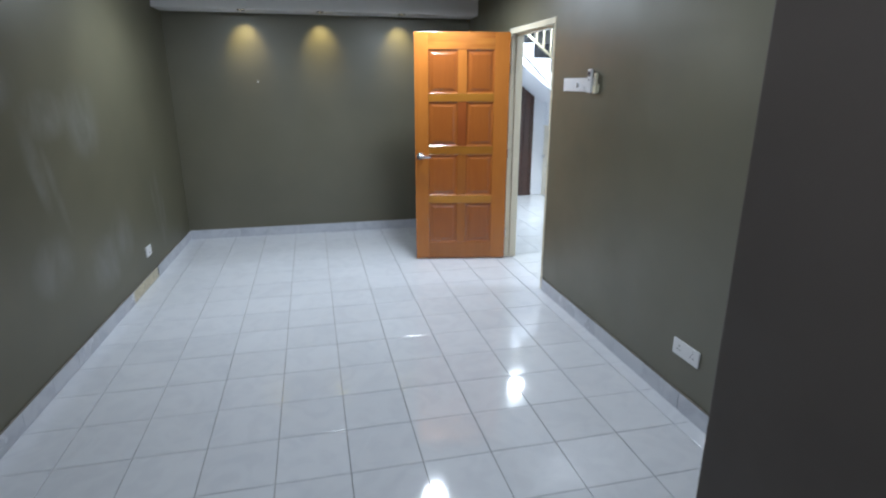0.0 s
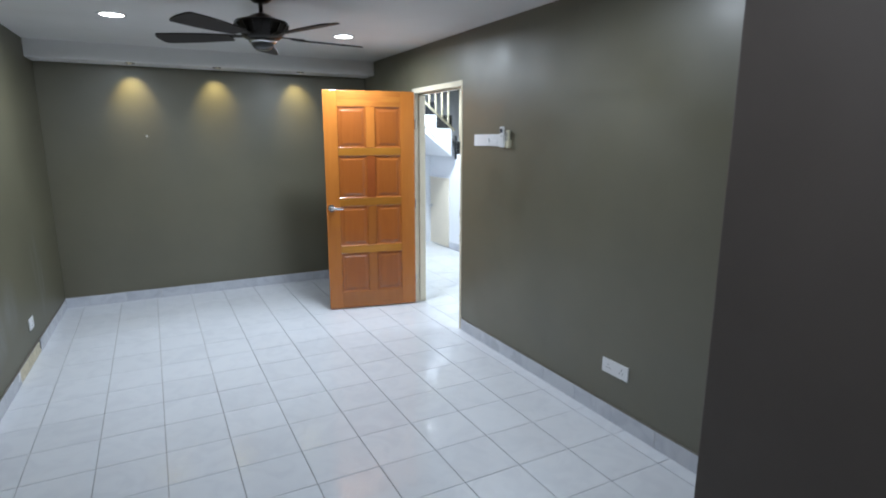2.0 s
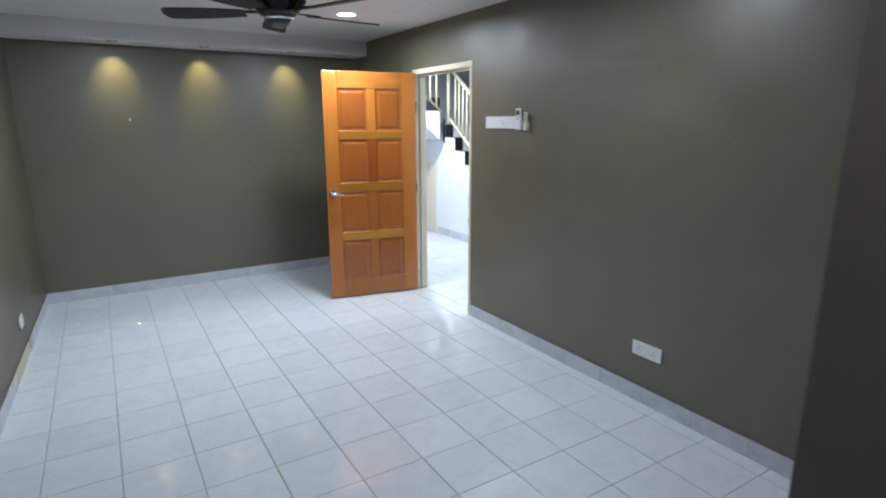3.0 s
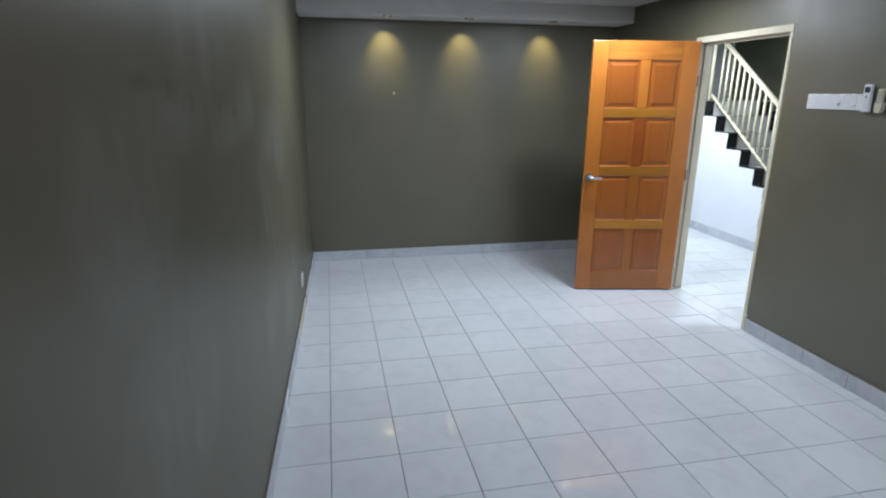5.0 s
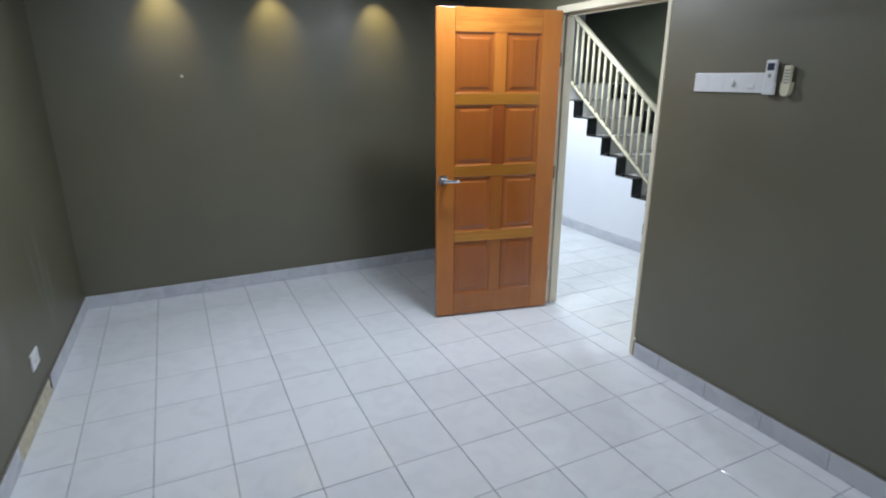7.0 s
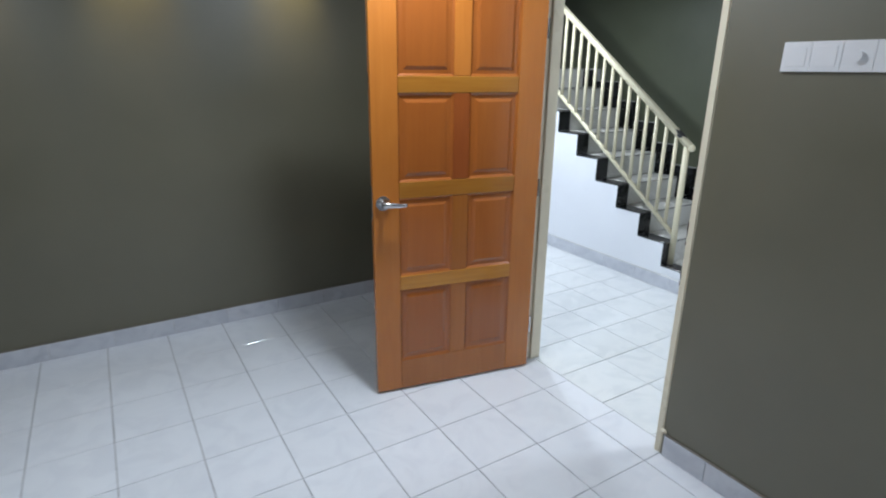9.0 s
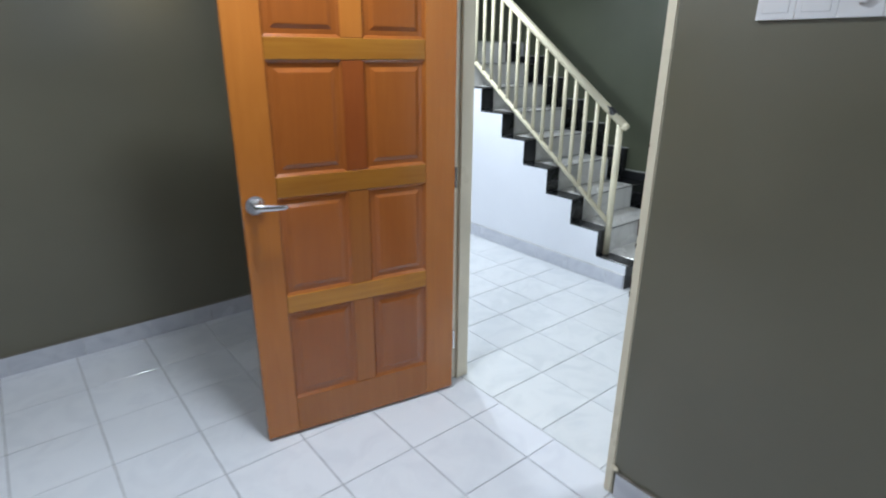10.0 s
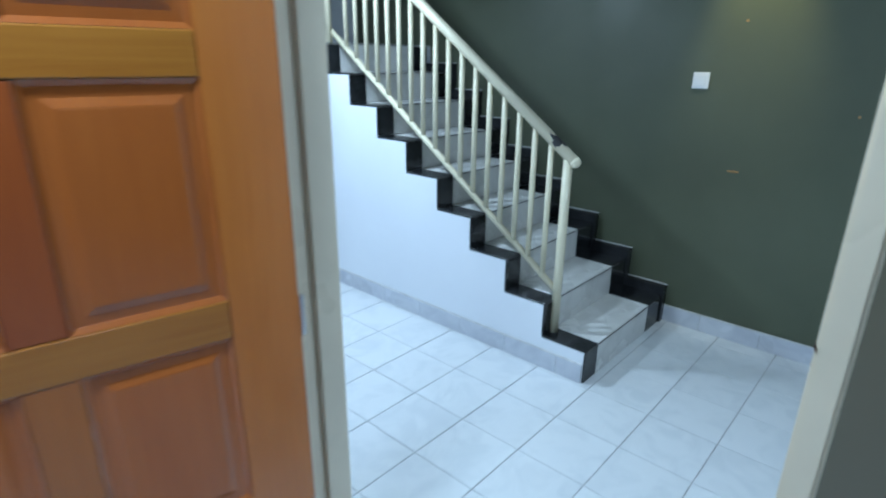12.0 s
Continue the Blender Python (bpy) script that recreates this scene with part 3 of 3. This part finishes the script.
for k in range(9):
    y, z = FOOT + k * GO, k * RISE
    runs = ((SX - 0.003, XB0, black_tile, "l"), (XB0, XB1, beige_tile, "c"), (XB1, BACK_X - 0.05, black_tile, "r"))
    for a, b_, mat, tag in runs:
        w = b_ - a - 0.003
        m = slab("riser_" + tag, w, 0.010, RISE - 0.014, mat)
        place("riser_tile", m, pose((a + b_) / 2, y + 0.007, z + (RISE - 0.012) / 2), stairs)
        if k < 8:
            m = slab("tread_" + tag, w, GO + LIP - 0.004, 0.010, mat)
            place("tread_tile", m, pose((a + b_) / 2, y + (GO - LIP) / 2 + 0.012, z + RISE - 0.0065), stairs)
    m = slab("nosing", XB1 + 0.1 - SX, 0.005, 0.005, dark_joint)
    place("nosing_strip", m, pose((SX + XB1 + 0.09) / 2, y - 0.001, z + RISE - 0.006), stairs)
    if k < 8:
        m = slab("wall_skirt", 0.054, GO + 0.012, RISE + 0.055, black_tile)
        place("skirting_tile", m, pose(BACK_X - 0.029, y + GO / 2 - 0.002, z + RISE / 2 + 0.0275), stairs)
        m = slab("skirt_cap", 0.012, GO + 0.014, 0.005, pale_grout)
        place("skirting_cap", m, pose(BACK_X - 0.008, y + GO / 2 - 0.002, z + RISE + 0.0577), stairs)
# landing
part("landing_tile", box(SX, BACK_X - 0.002, CORNER_Y + 0.012, FAR_Y - 0.002, 9 * RISE - 0.011, 9 * RISE), beige_tile, stairs)
# second flight rises towards the room, over the hall's end
F2, N2, UX = CORNER_Y + 0.012, 6, SX - 0.09
prof = [(UX, 1.40), (UX, 10 * RISE)]
for k in range(N2):
    x = UX - (k + 1) * GO
    prof += [(x, (10 + k) * RISE), (x, (11 + k) * RISE)]
prof += [(HALL_X + 0.008, (10 + N2) * RISE), (HALL_X + 0.008, 1.40 + 0.78 * (UX - HALL_X - 0.008))]
part("upper_flight", prism(prof, "y", F2, FAR_Y - 0.003), white_wall, stairs)
for k in range(N2):
    x1 = UX - k * GO
    z = (10 + k) * RISE
    m = slab("riser_up", 0.010, 0.10, RISE - 0.004 if k else RISE, black_tile)
    place("riser_tile", m, pose(x1 + 0.006, F2 + 0.047, z - RISE / 2), stairs)
    m = slab("tread_up", GO - 0.004, 0.10, 0.010, black_tile)
    place("tread_tile", m, pose(x1 - GO / 2, F2 + 0.047, z + 0.006), stairs)
    m2 = slab("end_first", GO - 0.004, 0.008, RISE - 0.006, black_tile)
    place("end_tile", m2, pose(x1 - GO / 2, F2 - 0.005, z + RISE / 2), stairs) if k < N2 - 1 else None
place("end_tile", slab("end_low", 0.01, 0.05, 0.33, black_tile), pose(SX - 0.012, F2 + 0.02, 1.53), stairs)

# ---- stair rail ----
rail = thing("stair_railing", "cream painted metal stair railing with plain bars", "railing")
RX = SX + 0.085
PY = FOOT + 0.237
SL = RISE / GO


def low_z(y):
    return 0.405 + SL * (y - PY)


def top_z(y):
    return 1.105 + SL * (y - PY)


END_Y = CORNER_Y + 0.03
part("newel_post", bar((RX, PY, RISE), (RX, PY, top_z(PY)), 0.023, 16), rail_cream, rail, "", True)
part("bottom_rail", bar((RX, PY, low_z(PY)), (RX, END_Y, low_z(END_Y)), 0.0175, 12), rail_cream, rail, "", True)
hand = part("handrail", bar((RX, PY - 0.04, top_z(PY - 0.04)), (RX, END_Y, top_z(END_Y)), 0.027, 16), rail_cream, rail, "white wrapped round handrail", True)
part("rail_end", turned([(0.004, -0.02), (0.018, -0.015), (0.027, 0.0), (0.028, 0.012)], 16), rail_cream, hand, "", True, pose(RX, PY - 0.043, top_z(PY - 0.043), -math.degrees(math.atan(1 / SL)), 0, 0))
axis = Vector((0, 1, SL)).normalized()
up = Vector((1, 0, 0)).cross(axis)
b = bmesh.new()
rng = random.Random(11)
shell = []
for k in range(13):
    a = math.radians(-70 + 14 * k)
    out = up * math.cos(a) - Vector((1, 0, 0)) * math.sin(a)
    mid = Vector((RX, PY, top_z(PY))) + axis * (0.085 + 0.03 * rng.uniform(-0.5, 0.5))
    half = 0.012 + 0.026 * math.sin(math.pi * (k + 0.5) / 13) + rng.uniform(-0.007, 0.007)
    shell.append([b.verts.new(mid + axis * (e * half) + out * r) for e in (-1, 1) for r in (0.025, 0.0285)])
for p_, q_ in zip(shell, shell[1:]):
    for i, j in ((1, 3), (3, 2), (2, 0), (0, 1)):
        b.faces.new((p_[i], q_[i], q_[j], p_[j]))
for e in (shell[0], shell[-1]):
    b.faces.new((e[0], e[1], e[3], e[2]))
part("torn_wrap", b, black_rubber, hand, "black core showing where the wrap is torn")
for k in range(1, 18):
    y = PY + 0.0958 * k
    part("baluster", bar((RX, y, low_z(y)), (RX, y, top_z(y)), 0.0145, 10), rail_cream, rail, "", True)
corner_z = 1.36
CX = SX - 0.035
part("newel_post", bar((RX - 0.02, END_Y, corner_z + 0.17), (RX - 0.02, END_Y, 2.62), 0.024, 16), rail_cream, rail, "", True)
SU = 0.79
rail2 = thing("upper_railing", "cream painted railing of the upper flight", "railing")
U0, U1 = (UX + 0.03, 1.775), (2.35, 1.775 + SU * (UX + 0.03 - 2.35))
part("bottom_rail", bar((U0[0], F2 - 0.022, U0[1]), (U1[0], F2 - 0.022, U1[1]), 0.016, 12), rail_cream, rail2, "", True)
part("handrail", bar((U0[0], F2 - 0.022, U0[1] + 0.7), (U1[0], F2 - 0.022, U1[1] + 0.7), 0.027, 14), rail_cream, rail2, "", True)
for k in range(1, 12):
    x = U0[0] - 0.1 * k
    z = U0[1] + SU * 0.1 * k
    part("baluster", bar((x, F2 - 0.022, z), (x, F2 - 0.022, z + 0.7), 0.0145, 10), rail_cream, rail2, "", True)

# ---- under the stairs ----
hatch = thing("understair_hatch", "low cream painted cupboard door under the stairs", "cupboard door")
leaf = part("leaf", box(SX - 0.022, SX - 0.002, 7.415, 8.02, 0.012, 1.045, 0.003, 2), hatch_cream, hatch)
part("edge_strip", box(SX - 0.028, SX - 0.002, 7.40, 8.035, 1.047, 1.063, 0.002), hatch_cream, hatch)
part("rose", bar((SX - 0.03, 7.965, 0.61), (SX - 0.0225, 7.965, 0.61), 0.026, 18), chrome, hatch)
part("lever", box(SX - 0.07, SX - 0.058, 7.875, 7.975, 0.601, 0.619, 0.004, 2), chrome, hatch)
part("spindle", bar((SX - 0.064, 7.965, 0.61), (SX - 0.03, 7.965, 0.61), 0.008, 10), chrome, hatch)
folding = thing("folding_door", "dark brown slatted folding door under the upper flight", "folding door")
x = 2.72
while x < 3.47:
    w = 0.052
    zt = min(2.0, 1.40 + 0.78 * (UX - x - w))
    part("slat", prism([(x, 0.05), (x + w - 0.003, 0.05), (x + w - 0.003, zt), (x, zt + 0.03)], "y", FAR_Y - 0.032 - 0.008 * (int(x * 19) % 2), FAR_Y - 0.004), dark_wood, folding)
    x += w
part("bottom_board", box(2.72, 3.502, FAR_Y - 0.045, FAR_Y - 0.003, 0.004, 0.05, 0.003), dark_wood, folding)

# ---- hall wall fittings ----
hs = thing("hall_switch", "white single light switch on the green wall", "wall switch")
p = part("switch_plate", box(BACK_X - 0.010, BACK_X - 0.0005, 5.127, 5.213, 1.393, 1.479, 0.004, 2), white_plastic, hs)
part("rocker", box(BACK_X - 0.014, BACK_X - 0.0095, 5.143, 5.197, 1.408, 1.464, 0.002), white_plastic, p)
for y, z, w in ((4.932, 0.971, 0.018), (4.99, 1.73, 0.005), (4.437, 1.295, 0.006)):
    h = thing("wall_hole", "rusty plugged screw hole in the green wall", "screw hole")
    b = bar((BACK_X - 0.004, y, z), (BACK_X + 0.001, y, z), 0.007, 9)
    if w > 0.01:
        b = box(BACK_X - 0.004, BACK_X + 0.001, y - 0.03, y + 0.03, z - 0.005, z + 0.004, 0.002, 1, b)
    part("plug", b, rust, h)

# ---- floors, tile by tile ----
P = 0.325


def tiled_floor(name, label, x_lines, y_lines, bounds, mat, sub, joint, jx, jy):
    fl = part(name, box(*sub, -0.12, -0.006), joint)
    tagged(fl, label, "floor", kind="structure")
    meshes = {}
    rng = random.Random(5)
    for xa, xb in zip(x_lines, x_lines[1:]):
        for ya, yb in zip(y_lines, y_lines[1:]):
            a, b_ = max(xa, bounds[0]), min(xb, bounds[1])
            c, d = max(ya, bounds[2]), min(yb, bounds[3])
            if b_ - a < 0.02 or d - c < 0.02:
                continue
            key = (round(b_ - a, 3), round(d - c, 3))
            if key not in meshes:
                sx, sy, e = key[0] / 2 - jx / 2, key[1] / 2 - jy / 2, 0.0007
                b = bmesh.new()
                lo = [b.verts.new((px * sx, py * sy, -0.008)) for px, py in ((-1, -1), (1, -1), (1, 1), (-1, 1))]
                md = [b.verts.new((px * sx, py * sy, -e)) for px, py in ((-1, -1), (1, -1), (1, 1), (-1, 1))]
                hi = [b.verts.new((px * (sx - e), py * (sy - e), 0)) for px, py in ((-1, -1), (1, -1), (1, 1), (-1, 1))]
                for p_, q_ in ((lo, md), (md, hi)):
                    for i in range(4):
                        j = (i + 1) % 4
                        b.faces.new((p_[i], p_[j], q_[j], q_[i]))
                b.faces.new(hi)
                b.faces.new(lo)
                meshes[key] = mesh_of(b, "tile", mat)
            place("tile", meshes[key], pose((a + b_) / 2, (c + d) / 2, rng.uniform(-0.0006, 0), rng.uniform(-0.045, 0.045), rng.uniform(-0.045, 0.045), 0), fl)
    return fl


xl = [-0.98 + P * i for i in range(-3, 12)]
yl = [2.84 + P * j for j in range(-15, 13)]
tiled_floor("floor", "glossy white square ceramic floor tiles with grey joints", xl, yl, (-1.78, 2.12, BACK_Y, 6.5), white_tile, (-1.95, 2.12, BACK_Y - 0.1, 6.8), grout, 0.0044, 0.0032)
HP = 0.302
xl = [2.12] + [2.468 + HP * i for i in range(9)]
yl = [5.145 + HP * j for j in range(-10, 11)]
tiled_floor("hall_floor", "glossy pale ceramic hall floor tiles", xl, yl, (2.12, BACK_X, 2.3, FAR_Y), hall_tile, (2.121, BACK_X + 0.1, 2.2, FAR_Y + 0.1), hall_grout, 0.0026, 0.0048)

# ---- skirting tiles ----
def skirting(name, label, p, q, lift=0.0, skip=(), start=0.0, height=0.1, top=None):
    """A run of skirting tiles from p to q on a wall to the left of the way."""
    sk = thing(name, label, "skirting", kind="structure")
    p, q = Vector((*p, 0)), Vector((*q, 0))
    length, ang = (q - p).length, math.degrees(math.atan2(q.y - p.y, q.x - p.x))
    sk.matrix_basis = pose(p.x, p.y, 0, 0, 0, ang)
    edges = [0.0]
    u = start if start > 0.02 else P
    while u < length - 0.02:
        edges.append(u)
        u += P
    edges.append(length)
    for a, b_ in zip(edges, edges[1:]):
        pieces = [(a, b_)]
        for s0, s1 in skip:
            out = []
            for c, d in pieces:
                if d <= s0 or c >= s1:
                    out.append((c, d))
                else:
                    if c < s0:
                        out.append((c, s0))
                    if d > s1:
                        out.append((s1, d))
            pieces = out
        for c, d in pieces:
            if d - c > 0.01:
                part("skirting_tile", box(c + 0.0012, d - 0.0012, -0.010, -0.0005, 0.001, height, 0.0015), skirt_tile, sk)
    part("top_joint", box(0.002, length - 0.002, -0.0085, -0.0003, height - 0.0005, height + 0.006, 0.001), top or dirty_joint, sk)
    part("joint_bed", box(0.001, length - 0.001, -0.006, -0.0004, 0.0005, height - 0.003), pale_grout, sk)
    return sk


skirting("baseboard_east", "grey-white ceramic skirting tiles", (WALL_X, OPEN_A - 0.023), (WALL_X, 1.065), start=0.2)
skirting("baseboard_east_far", "grey-white ceramic skirting tiles behind the door", (WALL_X, FAR_WALL - 0.01), (WALL_X, OPEN_B + 0.02))
skirting("baseboard_north", "grey-white ceramic skirting tiles along the end wall", (left_x(FAR_WALL - 0.02), FAR_WALL), (WALL_X - 0.011, FAR_WALL), start=0.2)
y0, y1 = 4.55, 5.205
scale = math.sqrt(1 + LEAN ** 2)
w0 = Vector((left_x(BACK_Y + 0.1), BACK_Y + 0.1))
sk_w = skirting("baseboard_west", "grey-white ceramic skirting tiles with a broken stretch", w0, (left_x(FAR_WALL - 0.012), FAR_WALL - 0.012), start=0.15, skip=[((y0 - w0.y) * scale, (y1 - w0.y) * scale)])
m = part("broken_mortar", box((y0 - w0.y) * scale + 0.004, (y1 - w0.y) * scale - 0.004, -0.0085, -0.0005, 0.006, 0.094, 0.002), mortar, sk_w, "bare cream mortar where tiles broke off")
part("dark_gap", box((y1 - w0.y) * scale - 0.02, (y1 - w0.y) * scale + 0.004, -0.0105, -0.001, 0.03, 0.104, 0.001), black_rubber, sk_w)
skirting("baseboard_stair", "grey-white ceramic skirting tiles under the stairs", (SX, 7.395), (SX, FOOT + 0.014), start=0.1, top=pale_grout)
skirting("baseboard_hall_east", "grey-white ceramic skirting tiles on the green wall", (BACK_X, FOOT - 0.004), (BACK_X, 2.33), start=0.22, top=pale_grout)
